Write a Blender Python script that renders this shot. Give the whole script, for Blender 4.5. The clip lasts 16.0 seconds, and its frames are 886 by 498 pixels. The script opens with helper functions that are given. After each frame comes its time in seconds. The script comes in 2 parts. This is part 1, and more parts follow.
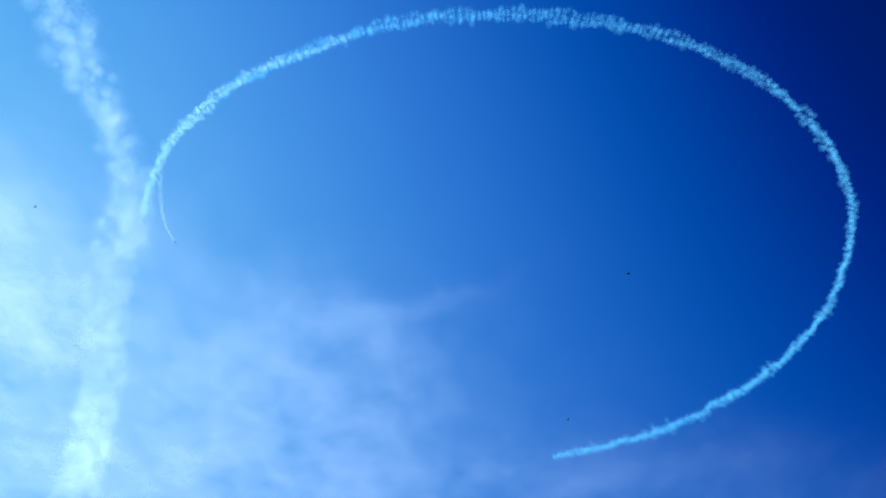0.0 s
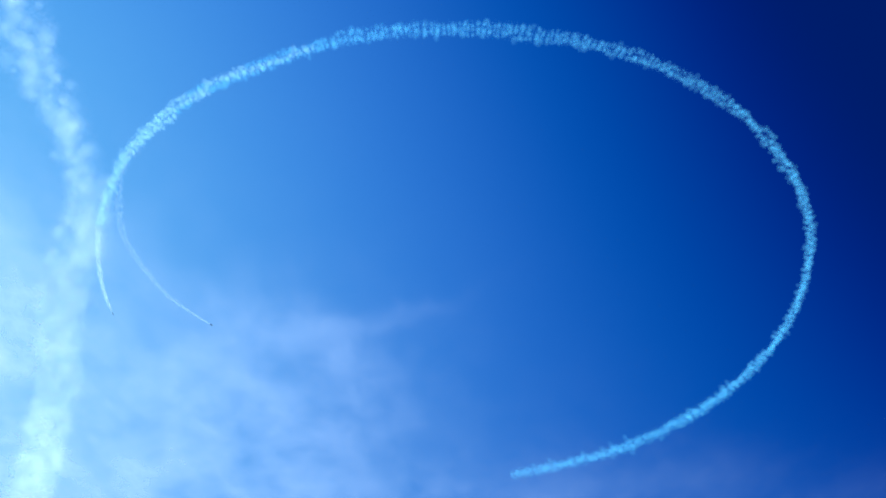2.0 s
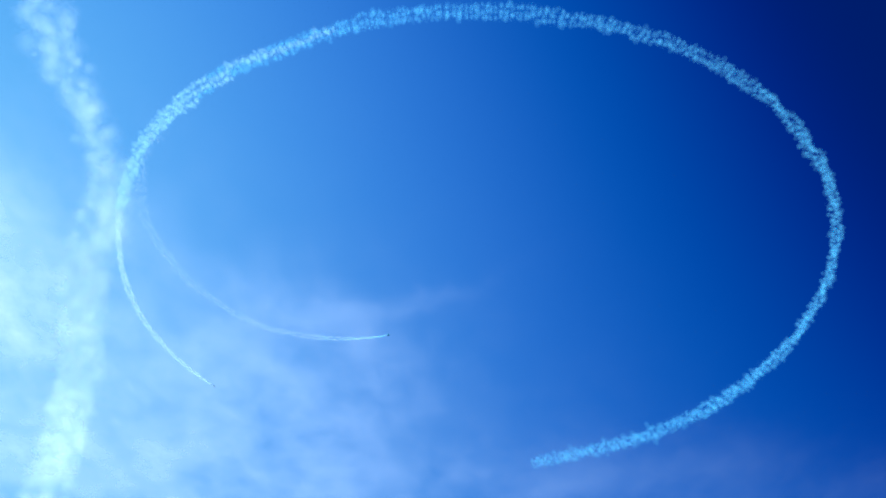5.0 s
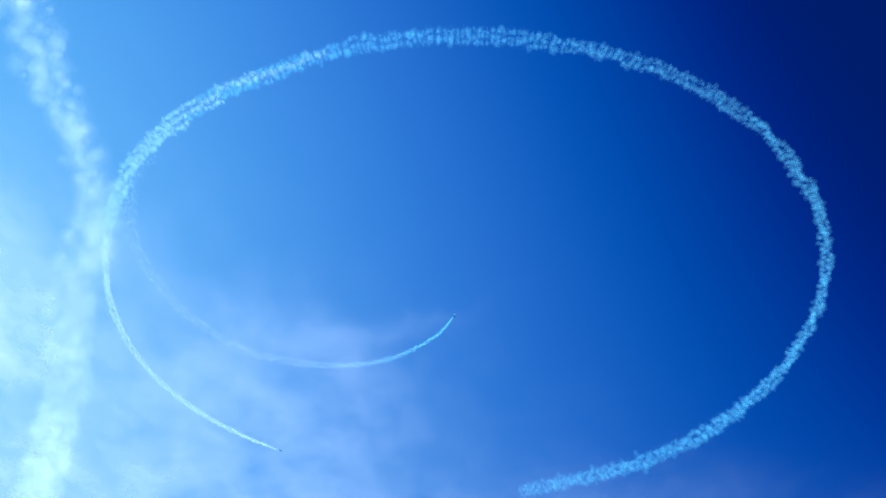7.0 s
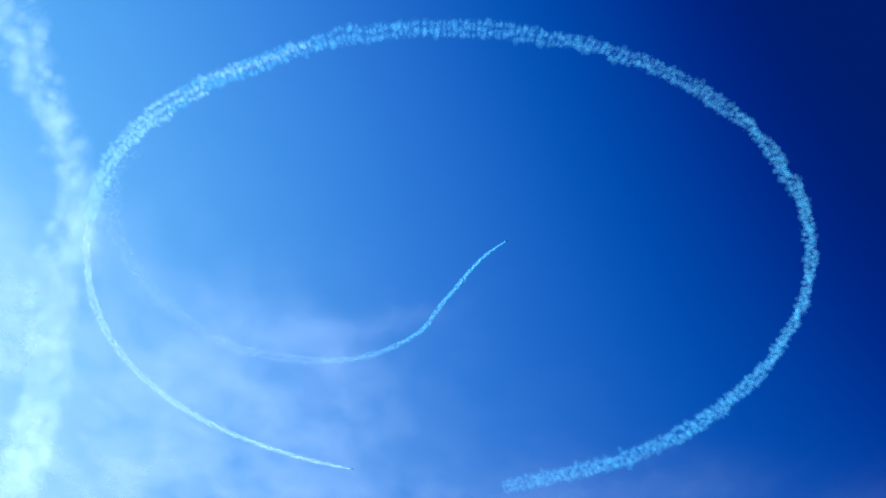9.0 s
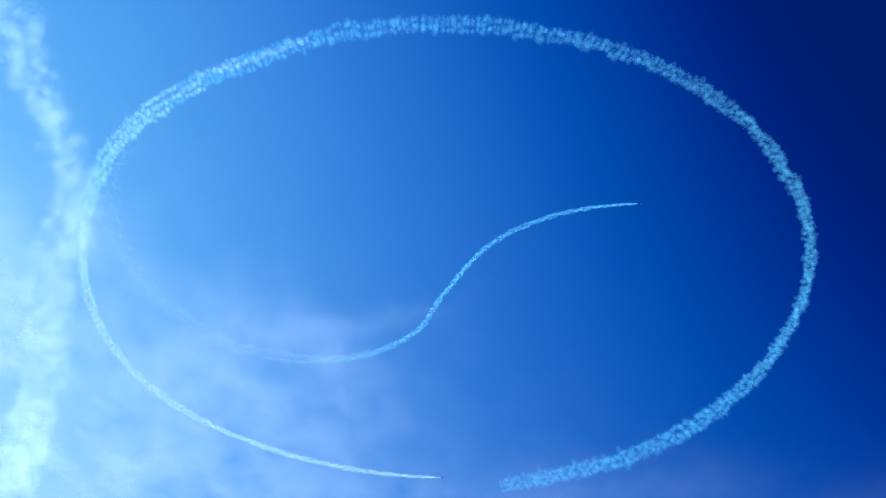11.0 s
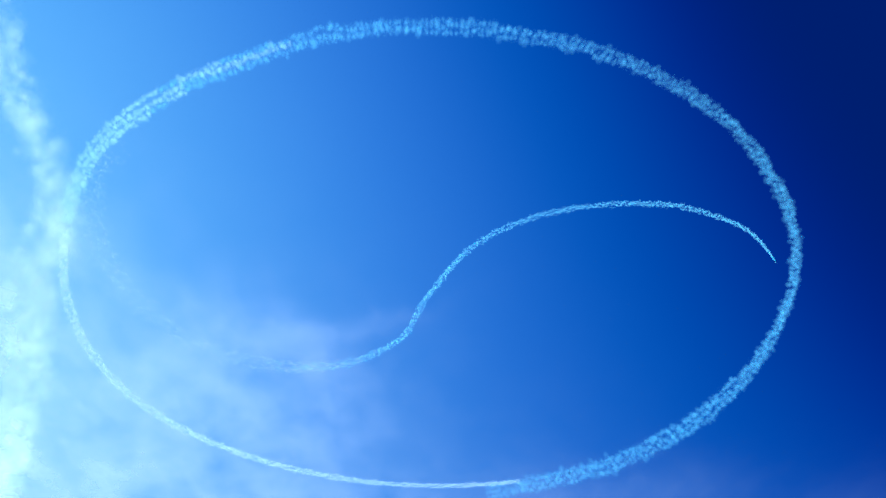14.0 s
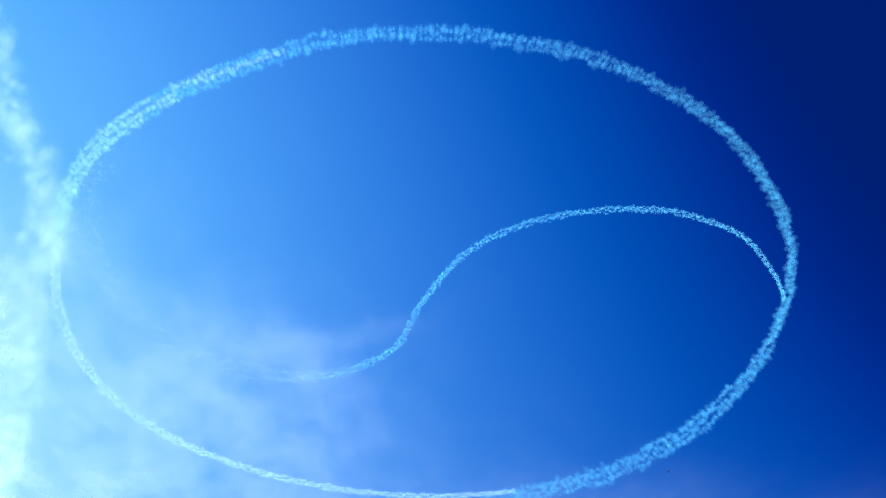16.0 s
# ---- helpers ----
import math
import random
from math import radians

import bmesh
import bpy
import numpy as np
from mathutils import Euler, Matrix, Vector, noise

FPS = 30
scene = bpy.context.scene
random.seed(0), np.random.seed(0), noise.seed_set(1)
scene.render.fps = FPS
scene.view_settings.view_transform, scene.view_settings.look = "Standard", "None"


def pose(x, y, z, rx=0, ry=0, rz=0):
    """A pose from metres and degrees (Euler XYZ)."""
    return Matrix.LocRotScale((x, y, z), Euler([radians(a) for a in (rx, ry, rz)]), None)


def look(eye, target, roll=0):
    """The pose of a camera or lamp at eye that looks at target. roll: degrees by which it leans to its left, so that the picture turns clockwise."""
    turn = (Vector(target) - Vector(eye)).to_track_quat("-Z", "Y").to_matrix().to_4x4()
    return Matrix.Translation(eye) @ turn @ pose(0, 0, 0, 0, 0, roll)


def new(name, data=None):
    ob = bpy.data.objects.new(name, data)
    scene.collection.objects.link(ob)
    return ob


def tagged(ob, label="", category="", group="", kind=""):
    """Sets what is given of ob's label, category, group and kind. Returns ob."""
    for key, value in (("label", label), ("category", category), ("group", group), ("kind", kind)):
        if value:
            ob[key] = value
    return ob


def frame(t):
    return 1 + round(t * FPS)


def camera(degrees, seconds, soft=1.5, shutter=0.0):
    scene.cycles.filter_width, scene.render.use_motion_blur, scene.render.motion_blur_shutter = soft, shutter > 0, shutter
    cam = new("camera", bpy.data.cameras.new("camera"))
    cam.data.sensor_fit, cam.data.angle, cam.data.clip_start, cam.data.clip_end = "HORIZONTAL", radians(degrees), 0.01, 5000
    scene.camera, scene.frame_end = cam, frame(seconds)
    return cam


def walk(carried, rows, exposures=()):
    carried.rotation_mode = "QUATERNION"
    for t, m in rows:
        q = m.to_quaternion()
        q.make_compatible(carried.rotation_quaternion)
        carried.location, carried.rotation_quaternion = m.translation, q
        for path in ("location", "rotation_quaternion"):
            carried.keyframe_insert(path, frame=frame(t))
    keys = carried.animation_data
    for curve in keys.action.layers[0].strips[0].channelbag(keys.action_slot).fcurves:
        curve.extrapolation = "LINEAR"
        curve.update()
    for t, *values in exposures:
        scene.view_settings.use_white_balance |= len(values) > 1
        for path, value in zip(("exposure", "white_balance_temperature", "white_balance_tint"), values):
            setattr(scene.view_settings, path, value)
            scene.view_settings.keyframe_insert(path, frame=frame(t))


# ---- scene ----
cam = camera(42.4, 16.0, soft=1.6)

EYE = 1.6
RISE = 1173.0          # height of the flown figure above the eye
RADIUS = 650.0         # radius of the flown circle
CENTRE = Vector((0.0047 * RISE, 1.4155 * RISE, EYE + RISE))


def held(yaw, pitch, roll):
    """A pose of the hand-held camera, which stands in one spot and turns."""
    return pose(0, 0, EYE, 0, 0, yaw) @ pose(0, 0, 0, 90 + pitch) @ pose(0, 0, 0, 0, 0, roll)


TURNS = [
    (0.0, 2.273, 37.679, -2.192), (0.5, 0.907, 38.938, -2.555), (1.0, -0.040, 39.170, -2.840),
    (1.5, -0.176, 39.095, -2.899), (2.0, -0.249, 38.353, -2.807), (2.5, 0.316, 37.578, -2.192),
    (3.0, 0.714, 37.670, -2.035), (5.5, 1.154, 37.679, -1.591), (6.0, 0.833, 38.032, -1.671),
    (6.5, 0.563, 38.932, -1.574), (7.0, 0.408, 38.932, -1.512), (7.5, 0.150, 38.735, -1.586),
    (8.0, -0.001, 38.685, -1.530), (8.5, -0.473, 38.574, -1.715), (9.0, -0.571, 38.619, -1.691),
    (11.5, -0.712, 38.415, -1.545), (12.0, -0.995, 38.229, -2.083), (12.5, -1.388, 38.291, -2.392),
    (13.0, -1.757, 38.193, -2.585), (13.5, -1.804, 38.377, -2.524), (14.0, -1.720, 38.745, -2.432),
    (14.5, -1.839, 39.293, -2.516), (15.0, -1.837, 39.238, -2.554), (15.5, -2.191, 39.176, -2.815),
    (16.0, -2.109, 39.137, -2.727)]
walk(cam, [(t, held(*turn)) for t, *turn in TURNS],
     exposures=[(0.0, 1.08, 3700, -18), (3.0, 1.13, 3700, -18), (9.0, 1.16, 3700, -18), (12.0, 1.13, 3700, -18), (13.0, 1.21, 3700, -18), (16.0, 1.34, 3700, -18)])

# ---- light ----
scene.cycles.transparent_max_bounces = 256
SUN = Vector((-0.57, 0.64, 0.54)).normalized()
world = bpy.data.worlds.new("sky")
scene.world = world
world.use_nodes = True
wn, wl = world.node_tree.nodes, world.node_tree.links
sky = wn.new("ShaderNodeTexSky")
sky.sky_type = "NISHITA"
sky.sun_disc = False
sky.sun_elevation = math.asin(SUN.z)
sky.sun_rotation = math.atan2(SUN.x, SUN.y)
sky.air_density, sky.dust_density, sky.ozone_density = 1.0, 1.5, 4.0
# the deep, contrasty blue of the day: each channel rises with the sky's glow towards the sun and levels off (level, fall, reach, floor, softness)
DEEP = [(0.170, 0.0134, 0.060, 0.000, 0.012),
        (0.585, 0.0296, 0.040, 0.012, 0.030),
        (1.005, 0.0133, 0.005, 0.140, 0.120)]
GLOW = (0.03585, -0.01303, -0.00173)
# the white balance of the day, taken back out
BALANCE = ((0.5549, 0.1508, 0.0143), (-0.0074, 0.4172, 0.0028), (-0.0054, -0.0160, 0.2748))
background = wn["Background"]
background.inputs["Strength"].default_value = 1.0


def mixed(vector, shares):
    dot = wn.new("ShaderNodeVectorMath")
    dot.operation = "DOT_PRODUCT"
    dot.inputs[1].default_value = shares
    wl.new(vector, dot.inputs[0])
    return dot.outputs["Value"]


def sky_math(kind, *values):
    node = wn.new("ShaderNodeMath")
    node.operation = kind
    for socket, value in zip(node.inputs, values):
        if isinstance(value, (int, float)):
            socket.default_value = value
        else:
            wl.new(value, socket)
    return node.outputs[0]


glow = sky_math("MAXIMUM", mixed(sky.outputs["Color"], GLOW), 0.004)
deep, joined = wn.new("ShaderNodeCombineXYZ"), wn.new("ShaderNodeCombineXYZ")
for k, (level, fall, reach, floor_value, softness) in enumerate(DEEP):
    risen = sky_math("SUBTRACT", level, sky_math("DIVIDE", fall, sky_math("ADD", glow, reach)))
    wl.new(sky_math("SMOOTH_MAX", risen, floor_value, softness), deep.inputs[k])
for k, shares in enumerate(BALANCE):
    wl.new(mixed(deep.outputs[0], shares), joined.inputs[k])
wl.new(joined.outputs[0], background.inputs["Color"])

lamp = bpy.data.lights.new("sun", "SUN")
lamp.energy, lamp.angle, lamp.color = 5.4, radians(0.53), (1.0, 0.81, 0.74)
sun = new("sun", lamp)
sun.matrix_world = look(SUN * 3000, (0, 0, 0))


# ---- materials ----
def material(name):
    m = bpy.data.materials.new(name)
    m.use_nodes = True
    return m, m.node_tree.nodes, m.node_tree.links, m.node_tree.nodes["Principled BSDF"]


def painted(name, colour, roughness, scale, spread=0.15, metallic=0.0):
    """Paint or another plain surface, mottled at two scales, with a little relief."""
    m, n, l, shader = material(name)
    place = n.new("ShaderNodeTexCoord")
    coarse, fine = n.new("ShaderNodeTexNoise"), n.new("ShaderNodeTexNoise")
    coarse.inputs["Scale"].default_value, fine.inputs["Scale"].default_value = scale, scale * 9
    both = n.new("ShaderNodeMath")
    both.operation = "ADD"
    ramp = n.new("ShaderNodeMapRange")
    ramp.inputs["From Min"].default_value, ramp.inputs["From Max"].default_value = 0.7, 1.3
    ramp.inputs["To Min"].default_value, ramp.inputs["To Max"].default_value = 1 - spread, 1 + spread
    tint = n.new("ShaderNodeVectorMath")
    tint.operation = "SCALE"
    tint.inputs[0].default_value = colour
    bump = n.new("ShaderNodeBump")
    bump.inputs["Strength"].default_value = 0.08
    for tex in (coarse, fine):
        l.new(place.outputs["Object"], tex.inputs["Vector"])
    l.new(coarse.outputs["Fac"], both.inputs[0])
    l.new(fine.outputs["Fac"], both.inputs[1])
    l.new(both.outputs[0], ramp.inputs["Value"])
    l.new(ramp.outputs["Result"], tint.inputs["Scale"])
    l.new(tint.outputs["Vector"], shader.inputs["Base Color"])
    l.new(fine.outputs["Fac"], bump.inputs["Height"])
    l.new(bump.outputs["Normal"], shader.inputs["Normal"])
    shader.inputs["Roughness"].default_value = roughness
    shader.inputs["Metallic"].default_value = metallic
    return m


def smoke_material(name, clear, forward=0.7, tint=(1, 1, 1)):
    """White oil smoke in flecks: light passes through each fleck and is scattered on both of its sides."""
    m, n, l, shader = material(name)
    n.remove(shader)
    bits = n.new("ShaderNodeNewGeometry")
    tone = n.new("ShaderNodeMapRange")
    tone.inputs["To Min"].default_value, tone.inputs["To Max"].default_value = 0.84, 0.96
    grey = n.new("ShaderNodeCombineColor")
    back, through_it, mix = n.new("ShaderNodeBsdfDiffuse"), n.new("ShaderNodeBsdfTranslucent"), n.new("ShaderNodeMixShader")
    gap, thin = n.new("ShaderNodeBsdfTransparent"), n.new("ShaderNodeMixShader")
    mix.inputs["Fac"].default_value, thin.inputs["Fac"].default_value = forward, clear
    l.new(bits.outputs["Random Per Island"], tone.inputs["Value"])
    for channel, share in zip(("Red", "Green", "Blue"), tint):
        part_of = n.new("ShaderNodeMath")
        part_of.operation = "MULTIPLY"
        part_of.inputs[1].default_value = share
        l.new(tone.outputs["Result"], part_of.inputs[0])
        l.new(part_of.outputs[0], grey.inputs[channel])
    l.new(grey.outputs["Color"], back.inputs["Color"])
    l.new(grey.outputs["Color"], through_it.inputs["Color"])
    l.new(back.outputs[0], mix.inputs[1])
    l.new(through_it.outputs[0], mix.inputs[2])
    l.new(mix.outputs[0], thin.inputs[1])
    l.new(gap.outputs[0], thin.inputs[2])
    l.new(thin.outputs[0], n["Material Output"].inputs["Surface"])
    return m


def cloud_material(name, height):
    """A thin cloud layer: mostly clear air, with soft uneven patches of scattering mist."""
    m, n, l, shader = material(name)
    n.remove(shader)

    def math_node(kind, a, b=None):
        node = n.new("ShaderNodeMath")
        node.operation = kind
        for socket, value in zip(node.inputs, (a, b)):
            if isinstance(value, (int, float)):
                socket.default_value = value
            elif value is not None:
                l.new(value, socket)
        return node.outputs[0]

    def noise_node(vector, scale, detail, rough=0.55):
        tex = n.new("ShaderNodeTexNoise")
        tex.inputs["Scale"].default_value, tex.inputs["Detail"].default_value = scale, detail
        tex.inputs["Roughness"].default_value = rough
        l.new(vector, tex.inputs["Vector"])
        return tex

    place = n.new("ShaderNodeTexCoord")
    unit = n.new("ShaderNodeVectorMath")
    unit.operation = "SCALE"
    unit.inputs["Scale"].default_value = 1 / height
    l.new(place.outputs["Object"], unit.inputs[0])
    slant = n.new("ShaderNodeVectorMath")
    slant.operation = "MULTIPLY"
    slant.inputs[1].default_value = (1.0, 0.6, 1.0)
    l.new(unit.outputs["Vector"], slant.inputs[0])
    warp = noise_node(slant.outputs["Vector"], 6.0, 5.0)
    bent = n.new("ShaderNodeVectorMath")
    bent.operation = "MULTIPLY_ADD"
    l.new(warp.outputs["Color"], bent.inputs[0])
    bent.inputs[1].default_value = (0.20, 0.32, 0.0)
    shifted = n.new("ShaderNodeVectorMath")
    shifted.operation = "SUBTRACT"
    l.new(unit.outputs["Vector"], shifted.inputs[0])
    shifted.inputs[1].default_value = (0.10, 0.16, 0.0)
    l.new(shifted.outputs["Vector"], bent.inputs[2])

    total = None
    for x, y, long, wide, turn, amount in PATCHES:
        spot = n.new("ShaderNodeMapping")
        spot.vector_type = "TEXTURE"
        spot.inputs["Location"].default_value = (x, y, 0)
        spot.inputs["Rotation"].default_value = (0, 0, radians(turn))
        spot.inputs["Scale"].default_value = (long, wide, 1)
        l.new(bent.outputs["Vector"], spot.inputs["Vector"])
        flat = n.new("ShaderNodeVectorMath")
        flat.operation = "MULTIPLY"
        flat.inputs[1].default_value = (1, 1, 0)
        l.new(spot.outputs["Vector"], flat.inputs[0])
        far = n.new("ShaderNodeVectorMath")
        far.operation = "LENGTH"
        l.new(flat.outputs["Vector"], far.inputs[0])
        square = math_node("MULTIPLY", far.outputs["Value"], far.outputs["Value"])
        bell = math_node("MULTIPLY", math_node("EXPONENT", math_node("MULTIPLY", square, -1.0)), amount)
        total = bell if total is None else math_node("ADD", total, bell)
    broad = noise_node(slant.outputs["Vector"], 4.5, 5.0)
    wisp = noise_node(slant.outputs["Vector"], 13.0, 6.0, 0.6)
    both = math_node("ADD", math_node("MULTIPLY", broad.outputs["Fac"], 0.65), math_node("MULTIPLY", wisp.outputs["Fac"], 0.35))
    uneven = math_node("MAXIMUM", math_node("MULTIPLY", math_node("SUBTRACT", both, 0.26), 4.0), 0.0)
    dense = math_node("MINIMUM", math_node("MULTIPLY", total, uneven), 0.95)
    white, scatter = n.new("ShaderNodeBsdfDiffuse"), n.new("ShaderNodeBsdfTranslucent")
    mist, gap, thin = n.new("ShaderNodeMixShader"), n.new("ShaderNodeBsdfTransparent"), n.new("ShaderNodeMixShader")
    for node in (white, scatter):
        node.inputs["Color"].default_value = (0.96, 0.85, 0.81, 1)
    mist.inputs["Fac"].default_value = 0.85
    l.new(white.outputs[0], mist.inputs[1])
    l.new(scatter.outputs[0], mist.inputs[2])
    l.new(dense, thin.inputs["Fac"])
    l.new(gap.outputs[0], thin.inputs[1])
    l.new(mist.outputs[0], thin.inputs[2])
    l.new(thin.outputs[0], n["Material Output"].inputs["Surface"])
    return m


# mist patches, in heights of the layer: place, length, width, turn, amount
PATCHES = [
    (-1.00, 1.75, 0.48, 0.60, 0, 0.22),
    (-0.76, 1.28, 0.22, 0.26, 0, 0.36),
    (-0.50, 1.85, 0.40, 0.34, 10, 0.16),
    (-0.36, 1.50, 0.14, 0.12, -35, 0.08),
    (-0.22, 1.48, 0.10, 0.05, -20, 0.03),
    (-0.09, 1.42, 0.10, 0.030, -12, 0.035),
    (-0.17, 1.60, 0.05, 0.16, 5, 0.085),
    (-0.30, 1.68, 0.14, 0.14, 0, 0.07),
    (-0.05, 2.05, 0.60, 0.16, 0, 0.06),
    (0.75, 2.20, 0.50, 0.14, 0, 0.015)]

# tints carry the light: bluish away from the sun, whiter towards it
SMOKE = smoke_material("thinning_blue_lit_smoke", 0.966, 0.88, (0.48, 0.84, 1.0))
SUNWARD_SMOKE = smoke_material("sunward_recent_smoke", 0.955, 0.88, (0.80, 1.0, 1.0))
SMOKE_CURL = smoke_material("thinning_blue_lit_smoke_curl", 0.986, 0.85, (0.48, 0.84, 1.0))
SUNWARD_CURL = smoke_material("sunward_recent_smoke_curl", 0.979, 0.85, (0.80, 1.0, 1.0))
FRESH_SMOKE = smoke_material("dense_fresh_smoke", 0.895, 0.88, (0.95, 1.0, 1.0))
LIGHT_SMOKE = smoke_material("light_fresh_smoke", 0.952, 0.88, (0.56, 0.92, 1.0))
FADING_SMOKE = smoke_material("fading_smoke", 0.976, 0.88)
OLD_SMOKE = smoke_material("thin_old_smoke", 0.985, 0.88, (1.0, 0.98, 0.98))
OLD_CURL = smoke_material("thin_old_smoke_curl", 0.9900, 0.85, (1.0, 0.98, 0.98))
GRASS = painted("mown_grass", (0.07, 0.10, 0.03), 0.95, 0.05, 0.4)
# shade put into the colour: the aeroplanes are dark here because they fly backlit
BACKLIT_NAVY = painted("backlit_navy", (0.03, 0.05, 0.13), 0.3, 1.5, 0.06)
BACKLIT_BLUE = painted("backlit_dark_blue", (0.04, 0.07, 0.2), 0.3, 1.5, 0.08)
DARK = painted("dark_grey_paint", (0.05, 0.05, 0.055), 0.4, 2.0)
RUBBER = painted("black_rubber", (0.02, 0.02, 0.02), 0.85, 6.0)
METAL = painted("bare_metal", (0.55, 0.55, 0.56), 0.35, 3.0, 0.1, 1.0)
CANOPY = painted("tinted_canopy", (0.03, 0.04, 0.05), 0.05, 2.0)
CHITIN = painted("black_insect_shell", (0.03, 0.025, 0.02), 0.35, 300.0, 0.3)
MEMBRANE = painted("smoky_insect_wing", (0.25, 0.23, 0.20), 0.3, 400.0, 0.3)


# ---- large structure ----
def sheet(name, xs, ys, height, mat):
    """A sheet over a grid of xs and ys, with its height at each place."""
    bm = bmesh.new()
    grid = [[bm.verts.new((x, y, height(x, y))) for x in xs] for y in ys]
    for a, b in zip(grid, grid[1:]):
        for i in range(len(xs) - 1):
            bm.faces.new((a[i], a[i + 1], b[i + 1], b[i]))
    mesh = bpy.data.meshes.new(name)
    bm.to_mesh(mesh)
    bm.free()
    mesh.polygons.foreach_set("use_smooth", [True] * len(mesh.polygons))
    mesh.materials.append(mat)
    return new(name, mesh)


def rolling(x, y):
    return 0.4 * noise.noise((x / 60, y / 60, 0)) * min(1, math.hypot(x, y) / 30) - 0.05


steps = [math.copysign(abs(s) ** 2.2, s) * 20000 for s in np.linspace(-1, 1, 81)]
tagged(sheet("ground", steps, steps, rolling, GRASS), "wide level field of mown green grass", "ground", kind="structure")

CLOUD = 1900.0
layer = sheet("cloud_backdrop", np.linspace(-7000, 7000, 71), np.linspace(-7000, 7000, 71),
              lambda x, y: 25 * noise.noise((x / 900, y / 900, 3)), cloud_material("thin_cloud", CLOUD))
layer.location.z = CLOUD + EYE
tagged(layer, "thin white hazy cloud layer veiling the blue sky", "cloud", kind="structure")


# ---- smoke ----
rng = np.random.default_rng(7)
FLECK = np.array([(0.85, 0, 0.2), (0, 0.85, -0.2), (-0.85, 0, 0.2), (0, -0.85, -0.2)])


def any_turns(n):
    """n random turns."""
    q = rng.normal(size=(n, 4))
    w, x, y, z = (q / np.linalg.norm(q, axis=1)[:, None]).T
    return np.stack([1 - 2 * (y * y + z * z), 2 * (x * y - z * w), 2 * (x * z + y * w),
                     2 * (x * y + z * w), 1 - 2 * (x * x + z * z), 2 * (y * z - x * w),
                     2 * (x * z - y * w), 2 * (y * z + x * w), 1 - 2 * (x * x + y * y)], -1).reshape(n, 3, 3)


def lumpy(level, depth, seed):
    """Vertices and triangles of a round curl of smoke with a lumpy skin."""
    bm = bmesh.new()
    bmesh.ops.create_icosphere(bm, subdivisions=level, radius=1.0)
    for v in bm.verts:
        v.co *= 1 + depth * noise.noise(v.co * 1.9 + Vector((seed, 2.0 * seed, 0))) + 0.5 * depth * noise.noise(v.co * 4.1 + Vector((0, seed, seed)))
    verts = np.array([v.co[:] for v in bm.verts])
    tris = np.array([[v.index for v in f.verts] for f in bm.faces])
    bm.free()
    return verts, tris


CURLS = {level: [lumpy(level, 0.38, 3.7 * k) for k in range(10)] for level in (2, 3)}


def smoke_mesh(name, places, sizes, mat, parent, curls=None):
    """One rigid mesh of smoke: small flecks at the given places, and curls (centres, radii, stretch, level, layers, material) of nested thin skins."""
    n = len(places)
    shape = FLECK[None] * rng.uniform(0.6, 1.4, (n, 4, 1)) * np.asarray(sizes)[:, None, None]
    verts = [(np.einsum("nij,nkj->nki", any_turns(n), shape) + np.asarray(places)[:, None]).reshape(-1, 3)]
    tris = [(np.array([(0, 1, 3), (1, 2, 3)])[None] + 4 * np.arange(n)[:, None, None]).reshape(-1, 3)]
    base = 4 * n
    if curls:
        centres, radii, stretch, level, layers, skin = curls
        for centre, radius, turn in zip(centres, radii, any_turns(len(radii))):
            for layer in range(layers):
                v, f = CURLS[level][int(rng.integers(10))]
                verts.append(v @ turn * np.array(stretch) * radius * (1 - 0.24 * layer) + np.asarray(centre) + rng.normal(0, 0.07, 3) * radius)
                tris.append(f + base)
                base += len(v)
    verts, tris = np.concatenate(verts), np.concatenate(tris)
    mesh = bpy.data.meshes.new(name)
    mesh.vertices.add(len(verts))
    mesh.vertices.foreach_set("co", verts.ravel())
    mesh.loops.add(3 * len(tris))
    mesh.loops.foreach_set("vertex_index", tris.ravel().astype(np.int32))
    mesh.polygons.add(len(tris))
    mesh.polygons.foreach_set("loop_start", np.arange(0, 3 * len(tris), 3))
    mesh.materials.append(mat)
    if curls:
        mesh.materials.append(skin)
        mesh.polygons.foreach_set("material_index", (np.arange(len(tris)) >= 2 * n).astype(np.int32))
        mesh.polygons.foreach_set("use_smooth", np.arange(len(tris)) >= 2 * n)
    mesh.update(calc_edges=True)
    ob = new(name, mesh)
    ob.parent = parent
    return tagged(ob, kind="stuff")


def haze(length, across, height, count):
    """Places of loose flecks along x between the puffs."""
    return np.stack([rng.uniform(-0.55, 0.55, count) * length, rng.uniform(-1.5, 1.5, count) * across,
                     rng.normal(0, height, count).clip(-2 * height, 2 * height)], -1)


def spot(u, v, up=0.0):
    """A place in the plane of the flown figure, in radii from its centre."""
    return CENTRE + Vector((u * RADIUS, v * RADIUS, up))


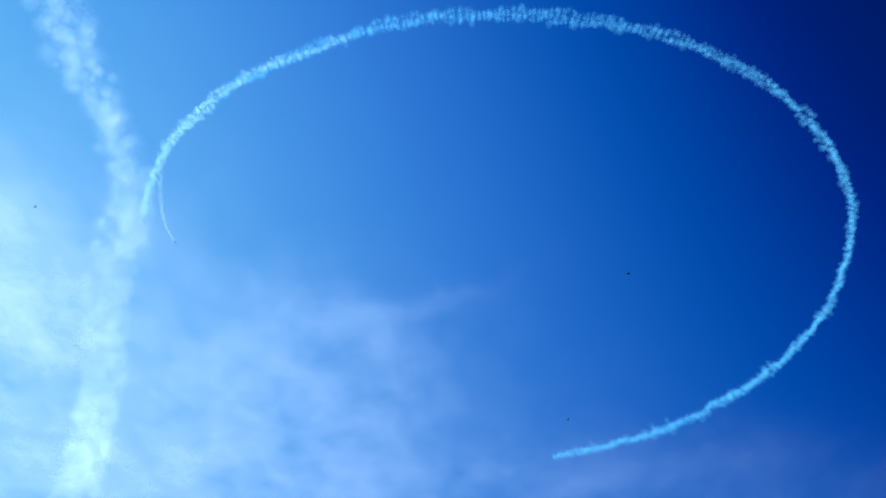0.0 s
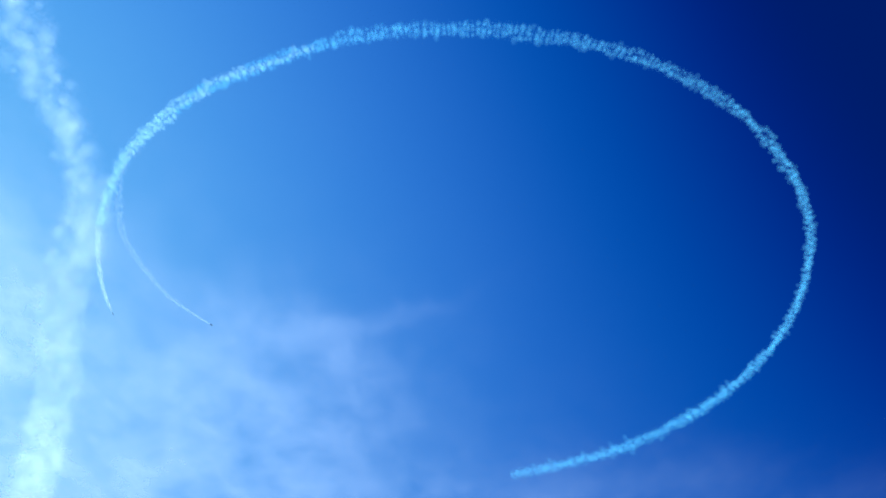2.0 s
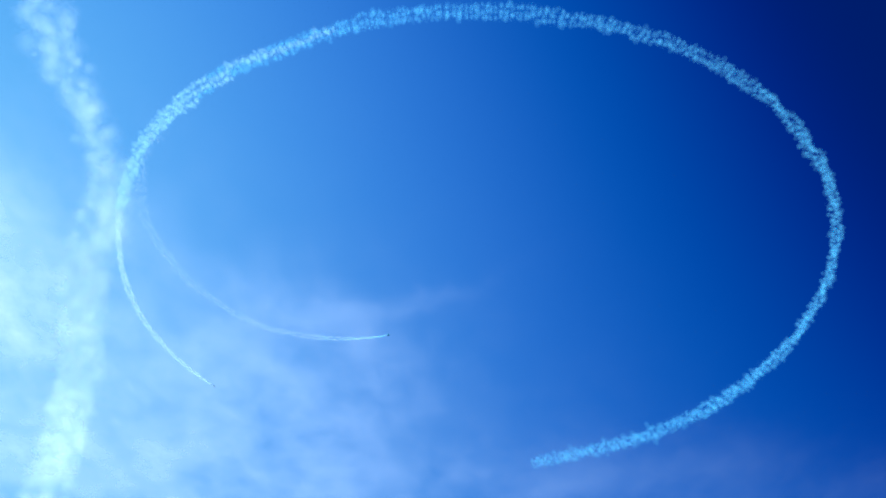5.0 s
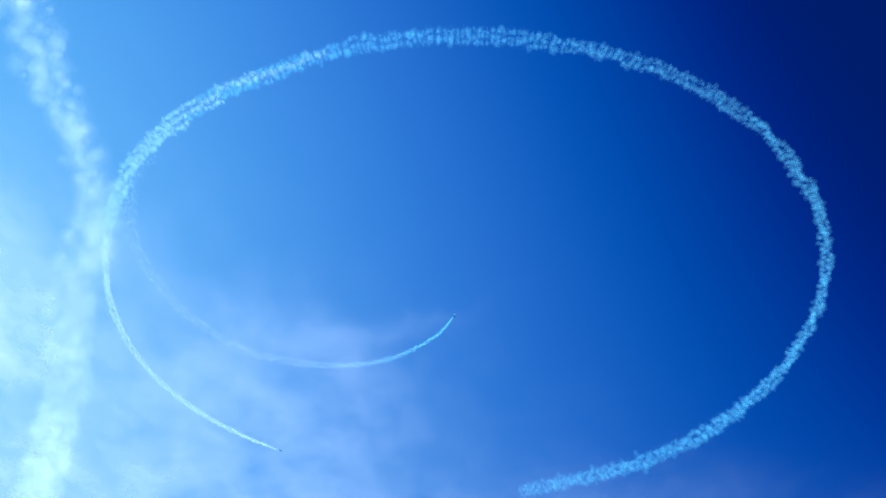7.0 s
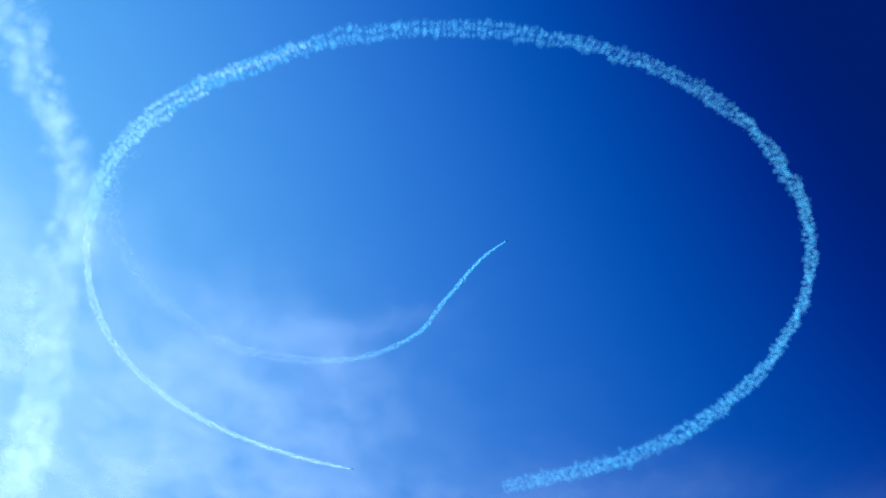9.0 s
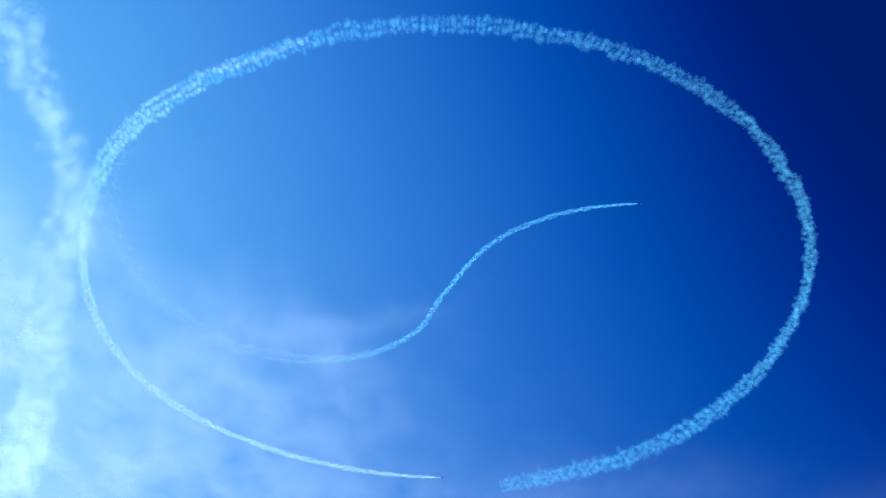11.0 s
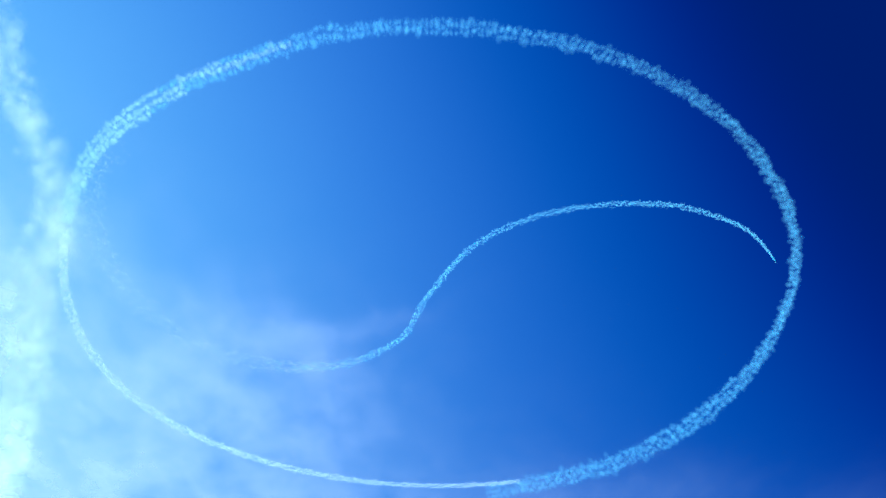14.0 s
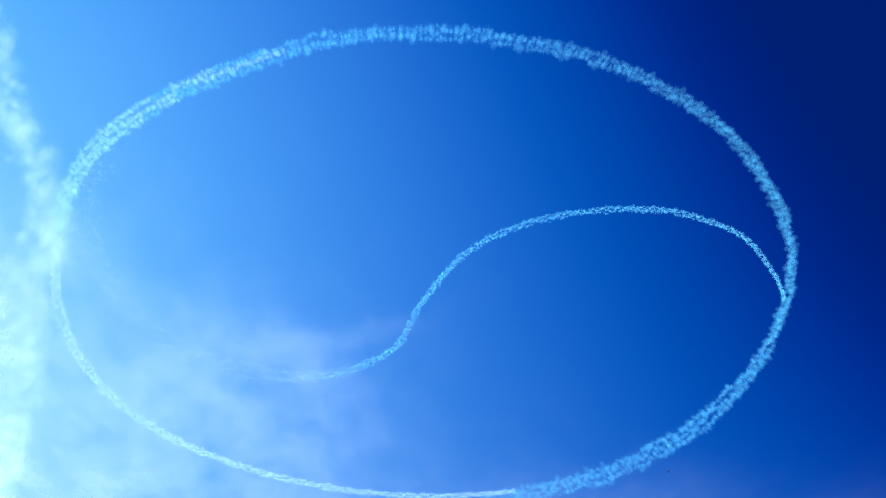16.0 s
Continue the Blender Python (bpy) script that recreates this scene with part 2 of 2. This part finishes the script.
def curve(points, degree):
    """A smooth way near rows of seconds, u, v: a polynomial, or through them as a natural spline where degree is 0."""
    t, u, v = np.array(points).T
    if degree:
        cu, cv = np.polyfit((t - 7) / 9, u, degree), np.polyfit((t - 7) / 9, v, degree)
        return lambda s: (float(np.polyval(cu, (s - 7) / 9)), float(np.polyval(cv, (s - 7) / 9)))
    h, n = np.diff(t), len(t)
    system = np.eye(n)
    for i in range(1, n - 1):
        system[i, i - 1:i + 2] = h[i - 1], 2 * (h[i - 1] + h[i]), h[i]
    bends = []
    for y in (u, v):
        slope = np.diff(y) / h
        bends.append(np.linalg.solve(system, np.concatenate([[0], 6 * np.diff(slope), [0]])))

    def at(s):
        i = int(np.clip(np.searchsorted(t, s) - 1, 0, n - 2))
        a, b, w = t[i + 1] - s, s - t[i], h[i]
        return tuple(float((k[i] * a ** 3 + k[i + 1] * b ** 3) / (6 * w) + (y[i] / w - k[i] * w / 6) * a + (y[i + 1] / w - k[i + 1] * w / 6) * b)
                     for y, k in zip((u, v), bends))
    return at


WAY_ROUND = curve([
    (-3, -.581, -.796), (-2, -.703, -.670), (-1, -.782, -.540), (0, -.834, -.401), (.5, -.872, -.29), (1, -.884, -.215),
    (1.5, -.892, -.140), (2, -.893, -.063), (2.5, -.889, .016), (3, -.878, .107), (5.5, -.73, .492), (6, -.683, .553),
    (6.5, -.622, .62), (7, -.567, .681), (7.5, -.509, .733), (8, -.438, .785), (8.5, -.37, .825), (9, -.293, .867),
    (11.5, .091, .969), (12, .167, .970), (12.5, .249, .96), (14.2, .52, .905), (16.2, .79, .686)], 7)
WAY_ACROSS = curve([
    (-2.4, -.656, -.718), (-2, -.699, -.666), (-1.6, -.734, -.601), (-1.2, -.757, -.533), (-.7, -.774, -.45),
    (-.25, -.782, -.368), (0, -.775, -.317), (.5, -.757, -.229), (1, -.730, -.138), (1.5, -.689, -.058), (2, -.642, .013),
    (2.5, -.584, .079), (3, -.527, .122), (5.5, -.152, .143), (6, -.088, .094), (6.5, -.037, .039), (7, -.001, -.029),
    (7.5, .036, -.098), (8, .072, -.172), (8.5, .115, -.251), (9, .176, -.324), (11.5, .577, -.448), (12, .653, -.435),
    (12.5, .733, -.402), (13, .802, -.365), (13.5, .865, -.305), (14, .924, -.222), (14.5, .972, -.141), (15.2, 1.007, -.026),
    (16.2, .997, .158)], 0)


def heading(way, t):
    (a, b), (c, d) = way(t - 0.05), way(t + 0.05)
    return math.degrees(math.atan2(d - b, c - a))


KEYED = []     # every moving thing or part, with its rows

# the circle of older smoke: (angle, radius at the start, radius at the end)
RING = np.array([
    (-154, .926, .963), (-148, .944, .977), (-143, .955, .988), (-136, .972, 1.007), (-131, .979, 1.011), (-121, .989, 1.012),
    (-107.5, .989, 1.02), (-99, .998, 1.032), (-85, .994, 1.036), (-69, .990, 1.031), (-52, .986, 1.021), (-31, .977, 1.007),
    (-12, .972, 1.008), (0, .968, 1.007), (12, .972, 1.014), (39, .985, 1.056), (55, .993, 1.070), (80, .988, 1.066)])
ring = tagged(new("smoke_ring"), "large ring of white aerobatic smoke hanging in the sky", "smoke trail")
SLICE = 3.0
for angle in np.arange(77.0, -153.5, -SLICE):
    start, end = (np.interp(angle, RING[:, 0], RING[:, k]) for k in (1, 2))
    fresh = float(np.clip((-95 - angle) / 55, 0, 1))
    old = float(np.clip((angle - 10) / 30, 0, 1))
    faint = float(np.clip(1 - (angle - 72) / 7, 0.2, 1)) if angle > 72 else 1.0
    right = math.exp(-((angle + 5) / 50) ** 2)
    apart = (5.0 - 3.0 * fresh + 1.5 * old - 2.0 * right, 6.5 + 5.0 * fresh - 12 * max(0, fresh - 0.6) + 4.5 * old - 2.0 * right + 1.5 * float(np.clip((angle + 10) / 30, 0, 1)))
    amount = np.interp(angle, (-154, -125, -95, -60, 0, 30, 78), (1500, 2050, 2100, 1250, 1200, 2500, 2900)) * faint
    thick = 2.6 - 0.4 * fresh + 0.9 * old
    low = float(np.clip((angle + 15) / 40, 0, 1))
    thick *= 1 + 0.12 * low
    long = SLICE * 11.35
    ribs = (np.arange(6) + rng.uniform(0.2, 0.8, 6)) / 6 * long - long / 2     # the smoke curls up in ribs across the trail
    for side, share in ((1, 0.75 + 0.25 * right - 0.3 * fresh), (0, 0.8), (-1, 0.85 - 0.4 * right + 0.25 * fresh)):
        centres, radii = [], []
        for rib in ribs:
            for _ in range(2):
                centres.append((rib + rng.normal(0, 0.8), rng.normal(0, 0.7 * thick), rng.normal(0, 0.8 * thick)))
                radii.append(thick * rng.uniform(0.7, 1.9) * (0.75 + 0.25 * share * faint))
        for _ in range(2):
            if rng.random() < (0.45 if side < 0 else 0.2):     # a bigger curl that hangs out of the trail
                centres.append((rng.uniform(-0.5, 0.5) * long, (side or 1) * thick * rng.uniform(0.8, 1.7), rng.normal(0, thick)))
                radii.append(thick * rng.uniform(1.6, 2.4))
        total = int(amount * share * (0.55 if fresh > 0.3 and side > -1 else 0.28))
        # whiter tint towards the ring's sunward end: the sun's glow is in the colour
        whiter = rng.random() < (fresh - 0.05) / 0.5
        ob = smoke_mesh("smoke_puff", haze(long, 1.25 * thick, 1.25 * thick, total), 0.8 * rng.uniform(0.5, 1.4, total), SUNWARD_SMOKE if whiter else SMOKE, ring,
                        (centres, radii, (0.85, 1.2, 1.1), 2, 2, SUNWARD_CURL if whiter else SMOKE_CURL))
        wander = rng.normal(0, 1.6, 4)
        rows = []
        for t, r, gap, k in ((0, start, apart[0], 0), (5, start + 0.31 * (end - start), 0.3 * apart[0] + 0.7 * apart[1], 1), (16, end, apart[1], 2)):
            m = r * RADIUS + side * gap + wander[k]
            a = radians(angle)
            c = CENTRE + Vector((m * math.cos(a), m * math.sin(a), side * gap * (0.25 - (0.25 + 0.3 * k) * low) + wander[k + 1]))
            rows.append((t, pose(*c, 0, 0, angle - 90)))
        KEYED.append((ob, rows))


def wisps(name, count, kinds, mat):
    """A few forms of wisp, each small enough to be carried inside a fuselage."""
    forms = []
    for _ in range(kinds):
        at = np.stack([rng.uniform(-2.1, 2.1, count), rng.normal(0, 0.14, count).clip(-0.22, 0.22), rng.normal(0, 0.14, count).clip(-0.22, 0.22)], -1)
        ob = smoke_mesh(name, at, rng.uniform(0.4, 0.72, count), mat, None)
        forms.append(ob.data)
        bpy.data.objects.remove(ob)
    return forms


def laid_trail(name, label, way, stop, first, drift, strands, settle, step=0.06):
    """A trail that an aeroplane lays: each wisp rides inside it, is let go at its own time, and then tumbles, spreads and drifts."""
    trail = tagged(new(name), label, "smoke trail")
    t = first
    while t < stop:
        number, forms, width, growth = strands(t)
        begin = t
        swell = rng.uniform(0.6, 1.3)     # the smoke leaves in puffs
        for k in range(number):
            t = begin + step * (k + 0.5) / number
            ob = new("smoke_wisp", forms[int(rng.integers(len(forms)))])
            ob.parent = trail
            spin = 2 * math.pi * rng.random()
            reach = rng.uniform(0.45, 1.0) * swell
            shift, lift, ahead = reach * math.cos(spin), reach * math.sin(spin), rng.normal(0, 0.6)
            tumble = Matrix.Rotation(radians(rng.uniform(5, 80)) * rng.choice((-1, 1)), 4, Vector((rng.normal(0, 0.4), rng.normal(0, 0.6), 1)))
            times = [s for s in np.arange(0, 16, 1.0) if s < t - 0.15] + [t - 0.1, t, t + 0.1, t + 0.4, t + 1.0, t + 2.2, t + 5, t + 9, 16.0]
            times = sorted({max(0.0, min(16.0, round(s * FPS) / FPS)) for s in times})
            along = drift(t)
            rows = []
            for s in times:
                age = max(0.0, s - t)
                u, v = way(min(s, t))
                turn = heading(way, min(s, t))
                ride = pose(0, 0, 0, 0, 0, turn)
                opened = 1 - math.exp(-age / 0.4)
                push = width * opened + growth * age
                carried = settle * (1 - math.exp(-age / settle))
                c = spot(u + along[0] * carried, v + along[1] * carried) + ride.to_3x3() @ Vector((ahead * opened, shift * push, lift * push))
                rows.append((s, Matrix.Translation(c) @ ride @ Matrix.Identity(4).lerp(tumble, opened)))
            if len(rows) == 1:
                rows.append((16.0, rows[0][1]))
            KEYED.append((ob, rows))
        t = begin + step
    return trail


def outward(t):
    u, v = WAY_ROUND(t)
    r = math.hypot(u, v)
    rate = 0.0018 + 0.0044 * min(1, max(0, t) / 5)
    return u / r * rate, v / r * rate


def sway(t):
    early = min(1, max(0, (t + 0.5) / 3))
    return -0.0015, 0.0062 * math.tanh((6.95 - t) / 0.35) * early


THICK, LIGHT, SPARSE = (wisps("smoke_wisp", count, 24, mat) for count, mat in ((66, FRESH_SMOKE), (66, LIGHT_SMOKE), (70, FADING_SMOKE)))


def strands_round(t):
    return 17, THICK, 3.8, 0.42


def strands_across(t):
    if t < 3.6:
        return 10, SPARSE, 2.4, 1.3
    part_fresh = min(1, (t - 3.6) / 2.4)
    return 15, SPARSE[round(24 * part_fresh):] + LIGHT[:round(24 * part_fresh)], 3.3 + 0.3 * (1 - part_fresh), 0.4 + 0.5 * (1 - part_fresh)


laid_trail("smoke_trail", "fresh white smoke trail closing the circle behind an aeroplane", WAY_ROUND, 12.9, -0.25, outward, strands_round, 60)
laid_trail("smoke_trail", "fresh white smoke trail in an S across the circle", WAY_ACROSS, 14.9, -2.3, sway, strands_across, 12)

# the wide old trail, drifting apart: u, v, half width in metres
COLUMN = np.array([
    (-.76, -1.65, 34), (-.80, -1.35, 36), (-.81, -1.08, 38), (-.83, -.95, 38), (-.81, -.84, 36), (-.81, -.70, 34),
    (-.82, -.56, 36), (-.86, -.43, 46), (-.95, -.27, 46), (-1.02, -.10, 44), (-1.08, .10, 46), (-1.13, .28, 46),
    (-1.24, .53, 46), (-1.37, .83, 52), (-1.50, 1.10, 58), (-1.70, 1.50, 62)])
column = tagged(new("drifting_smoke"), "broad old white smoke trail drifting apart", "smoke trail")
along = np.concatenate([[0], np.cumsum(np.hypot(*np.diff(COLUMN[:, :2], axis=0).T))])
pieces = 46
for i in range(pieces):
    s = (i + 0.5) / pieces * along[-1]
    u, v, half = (np.interp(s, along, COLUMN[:, k]) for k in range(3))
    u2, v2 = (np.interp(s + 0.01, along, COLUMN[:, k]) for k in range(2))
    turn = math.degrees(math.atan2(v2 - v, u2 - u))
    long = along[-1] / pieces * RADIUS
    centres = np.stack([rng.uniform(-0.6, 0.6, 15) * long, rng.normal(0, 0.45 * half, 15).clip(-0.75 * half, 0.75 * half), rng.normal(0, 0.45 * half, 15)], -1)
    total = int(long * half * 1.2)
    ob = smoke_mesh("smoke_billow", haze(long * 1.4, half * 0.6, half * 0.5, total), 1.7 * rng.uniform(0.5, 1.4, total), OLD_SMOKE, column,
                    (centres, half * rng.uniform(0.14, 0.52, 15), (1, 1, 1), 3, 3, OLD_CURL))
    shift = rng.normal(0, 0.006, 2)
    KEYED.append((ob, [(0, pose(*spot(u, v), 0, 0, turn)), (16, pose(*spot(u - 0.008 - 0.032 * float(np.clip((-0.4 - v) / 0.4, 0, 1)) + shift[0], v - 0.012 + shift[1]), 0, 0, turn + rng.normal(0, 5)))]))


# ---- aeroplanes ----
def part(name, bm, mat, parent, label=""):
    bmesh.ops.recalc_face_normals(bm, faces=bm.faces)
    mesh = bpy.data.meshes.new(name)
    bm.to_mesh(mesh)
    bm.free()
    mesh.materials.append(mat)
    ob = new(name, mesh)
    ob.parent = parent
    return tagged(ob, label)


def loft(rings):
    """A closed body through rings of points."""
    bm = bmesh.new()
    rows = [[bm.verts.new(p) for p in r] for r in rings]
    n = len(rows[0])
    for a, b in zip(rows, rows[1:]):
        for i in range(n):
            bm.faces.new((a[i], a[(i + 1) % n], b[(i + 1) % n], b[i])).smooth = True
    bm.faces.new(rows[0][::-1])
    bm.faces.new(rows[-1])
    return bm


def hull(stations, n=14):
    """A body along x through stations of x, z, half width, half height."""
    return loft([[(x, w * math.cos(a), z + h * math.sin(a)) for a in (2 * math.pi * k / n for k in range(n))] for x, z, w, h in stations])


def blade(stations, upright=False):
    """A wing or fin through stations of span, leading x, trailing x, thickness, height."""
    rings = []
    for span, lead, trail, thick, z in stations:
        c = lead - trail
        profile = [(lead, 0), (lead - 0.08 * c, 0.7), (lead - 0.3 * c, 1), (lead - 0.65 * c, 0.6), (trail, 0.06),
                   (trail, -0.06), (lead - 0.65 * c, -0.6), (lead - 0.3 * c, -1), (lead - 0.08 * c, -0.7)]
        rings.append([(x, h * thick, span) if upright else (x, span, z + h * thick) for x, h in profile])
    return loft(rings)


def aeroplane(label):
    """A small single-engined aerobatic aeroplane, nose along x."""
    plane = tagged(new("aeroplane"), label, "aeroplane", "display aeroplanes")
    part("fuselage", hull([(3.0, 0, 0.26, 0.28), (2.85, 0, 0.42, 0.42), (2.2, 0, 0.50, 0.50), (1.2, 0.02, 0.48, 0.55), (0, 0.05, 0.45, 0.55),
                           (-1.5, 0.08, 0.30, 0.40), (-2.8, 0.12, 0.14, 0.24), (-3.5, 0.15, 0.05, 0.12)]), BACKLIT_NAVY, plane)
    part("spinner", hull([(3.45, 0, 0.02, 0.02), (3.35, 0, 0.12, 0.12), (3.18, 0, 0.20, 0.20), (3.0, 0, 0.25, 0.25)]), BACKLIT_BLUE, plane, "")
    part("canopy", hull([(0.95, 0.52, 0.05, 0.03), (0.6, 0.58, 0.28, 0.26), (0, 0.62, 0.32, 0.34), (-0.7, 0.56, 0.26, 0.26), (-1.3, 0.44, 0.06, 0.05)]),
         CANOPY, plane, "dark tinted bubble canopy")
    for side in (1, -1):
        wing = part("wing", blade([(side * 0.35, 1.25, -0.55, 0.14, -0.1), (side * 2.2, 1.02, -0.42, 0.11, -0.1), (side * 3.6, 0.82, -0.32, 0.08, -0.1),
                                   (side * 3.85, 0.60, -0.28, 0.03, -0.1)]), BACKLIT_BLUE, plane, "")
        part("aileron", blade([(side * 1.2, -0.50, -0.78, 0.035, -0.1), (side * 3.55, -0.36, -0.62, 0.025, -0.1)]), BACKLIT_NAVY, wing, "")
        part("tailplane", blade([(side * 0.08, -2.6, -3.45, 0.05, 0.2), (side * 1.3, -2.85, -3.4, 0.03, 0.2)]), BACKLIT_BLUE, plane)
        part("landing_gear_leg", loft([[(1.1 + dx, side * y, z + dz) for dx, dz in ((0.06, 0.02), (-0.06, 0.02), (-0.06, -0.02), (0.06, -0.02))]
                                       for y, z in ((0.35, -0.4), (0.75, -0.8), (0.95, -1.1))]), METAL, plane)
        wheel = part("wheel_fairing", hull([(1.55, -1.15, 0.03, 0.05), (1.3, -1.15, 0.11, 0.17), (1.0, -1.15, 0.10, 0.16), (0.6, -1.12, 0.02, 0.04)]), BACKLIT_NAVY, plane)
        wheel.location.y = side * 0.83
        part("tyre", loft([[(1.15 + 0.19 * math.cos(a), y, -1.22 + 0.19 * math.sin(a)) for a in (2 * math.pi * k / 12 for k in range(12))] for y in (-0.05, 0.05)]),
             RUBBER, wheel)
    fin = part("fin", blade([(0.25, -2.5, -3.3, 0.05, 0), (0.9, -2.85, -3.35, 0.04, 0), (1.45, -3.1, -3.4, 0.025, 0)], upright=True), BACKLIT_BLUE, plane)
    part("rudder", blade([(0.0, -3.35, -3.75, 0.035, 0), (1.0, -3.38, -3.85, 0.03, 0), (1.4, -3.42, -3.75, 0.02, 0)], upright=True), BACKLIT_NAVY, fin, "")
    for k in range(3):
        a = radians(120 * k + 20)
        rings = []
        for r, c in ((0.15, 0.06), (0.5, 0.09), (0.95, 0.04)):
            y, z = r * math.cos(a), r * math.sin(a)
            ty, tz = -math.sin(a) * c, math.cos(a) * c
            rings.append([(3.2 + 0.03, y + ty, z + tz), (3.2 - 0.03, y + ty, z + tz), (3.2 - 0.05, y - ty, z - tz), (3.2, y - ty, z - tz)])
        part("propeller_blade", loft(rings), DARK, plane)
    for ob in plane.children_recursive:
        ob.data.transform(Matrix.Diagonal((0.8, 0.85, 0.9, 1)))
    return plane


def flight(way):
    """Rows of an aeroplane that flies the way, banked into its turns."""
    rows = []
    for t in np.arange(0, 16.01, 1.0):
        t = float(t)
        rate = radians((heading(way, t + 0.1) - heading(way, t - 0.1) + 180) % 360 - 180) / 0.2
        bank = math.degrees(math.atan(-107 * rate / 9.81))
        rows.append((t, Matrix.Translation(spot(*way(t))) @ pose(0, 0, 0, 0, 0, heading(way, t)) @ pose(0, 0, 0, bank)))
    return rows


KEYED.append((aeroplane("small aerobatic aeroplane, dark against the light, closing the smoke circle"), flight(WAY_ROUND)))
KEYED.append((aeroplane("small aerobatic aeroplane, dark against the light, crossing the smoke circle"), flight(WAY_ACROSS)))


# ---- insects ----
def insect(size):
    """A small dark fly, seen only as a speck that darts past."""
    bug = tagged(new("flying_insect"), "small dark flying insect darting past in the air", "insect", "flying insects")
    part("body", hull([(x * size, z * size, w * size, w * size) for x, z, w in ((0.5, 0, 0.04), (0.42, 0, 0.12), (0.3, 0, 0.13), (0.22, 0, 0.07),
                       (0.1, 0.02, 0.16), (-0.1, 0, 0.13), (-0.35, -0.04, 0.12), (-0.55, -0.08, 0.03))], 10), CHITIN, bug)
    for side in (1, -1):
        part("wing", blade([(side * s * size, a * size, b * size, 0.004 * size, z * size) for s, a, b, z in
                            ((0.1, 0.15, 0.02, 0.1), (0.45, 0.12, -0.2, 0.22), (0.8, 0.0, -0.22, 0.3))]), MEMBRANE, bug)
    return bug


def darting(points, far):
    """Rows of an insect: seconds, yaw, pitch of the line of sight, at a fixed distance."""
    rows = []
    for t, yaw, pitch in points:
        way = held(yaw, pitch, 0).to_3x3() @ Vector((0, 0, -1))
        rows.append((t, Matrix.Translation(Vector((0, 0, EYE)) + way * far) @ pose(0, 0, 0, 0, 25, 215)))
    return rows


KEYED.append((insect(0.018), darting([(0, -9.01, 35.55), (0.1, -5.08, 33.78), (0.2, -1.55, 31.81), (0.3, 1.45, 29.76), (0.4, 4.35, 27.65), (0.6, 10.46, 23.34), (2, 23.85, 6.82), (16, 24.94, 3.93)], 4.0)))
KEYED.append((insect(0.012), darting([(0, -4.4, 28.79), (0.1, -6.48, 24.19), (0.4, -11.03, 12.53), (16, -17.0, 4.44)], 4.5)))
KEYED.append((insect(0.012), darting([(0, 27.32, 37.79), (0.1, 30.8, 39.09), (0.4, 42.41, 41.53), (16, 48.83, 43.01)], 5.0)))
KEYED.append((insect(0.010), darting([(0, -18.82, 8.66), (15, -21.86, 14.48), (15.8, -17.09, 23.36), (15.9, -15.49, 25.29), (16, -13.84, 27.11)], 4.0)))


def motions():
    for ob, rows in KEYED:
        walk(ob, rows)


motions()
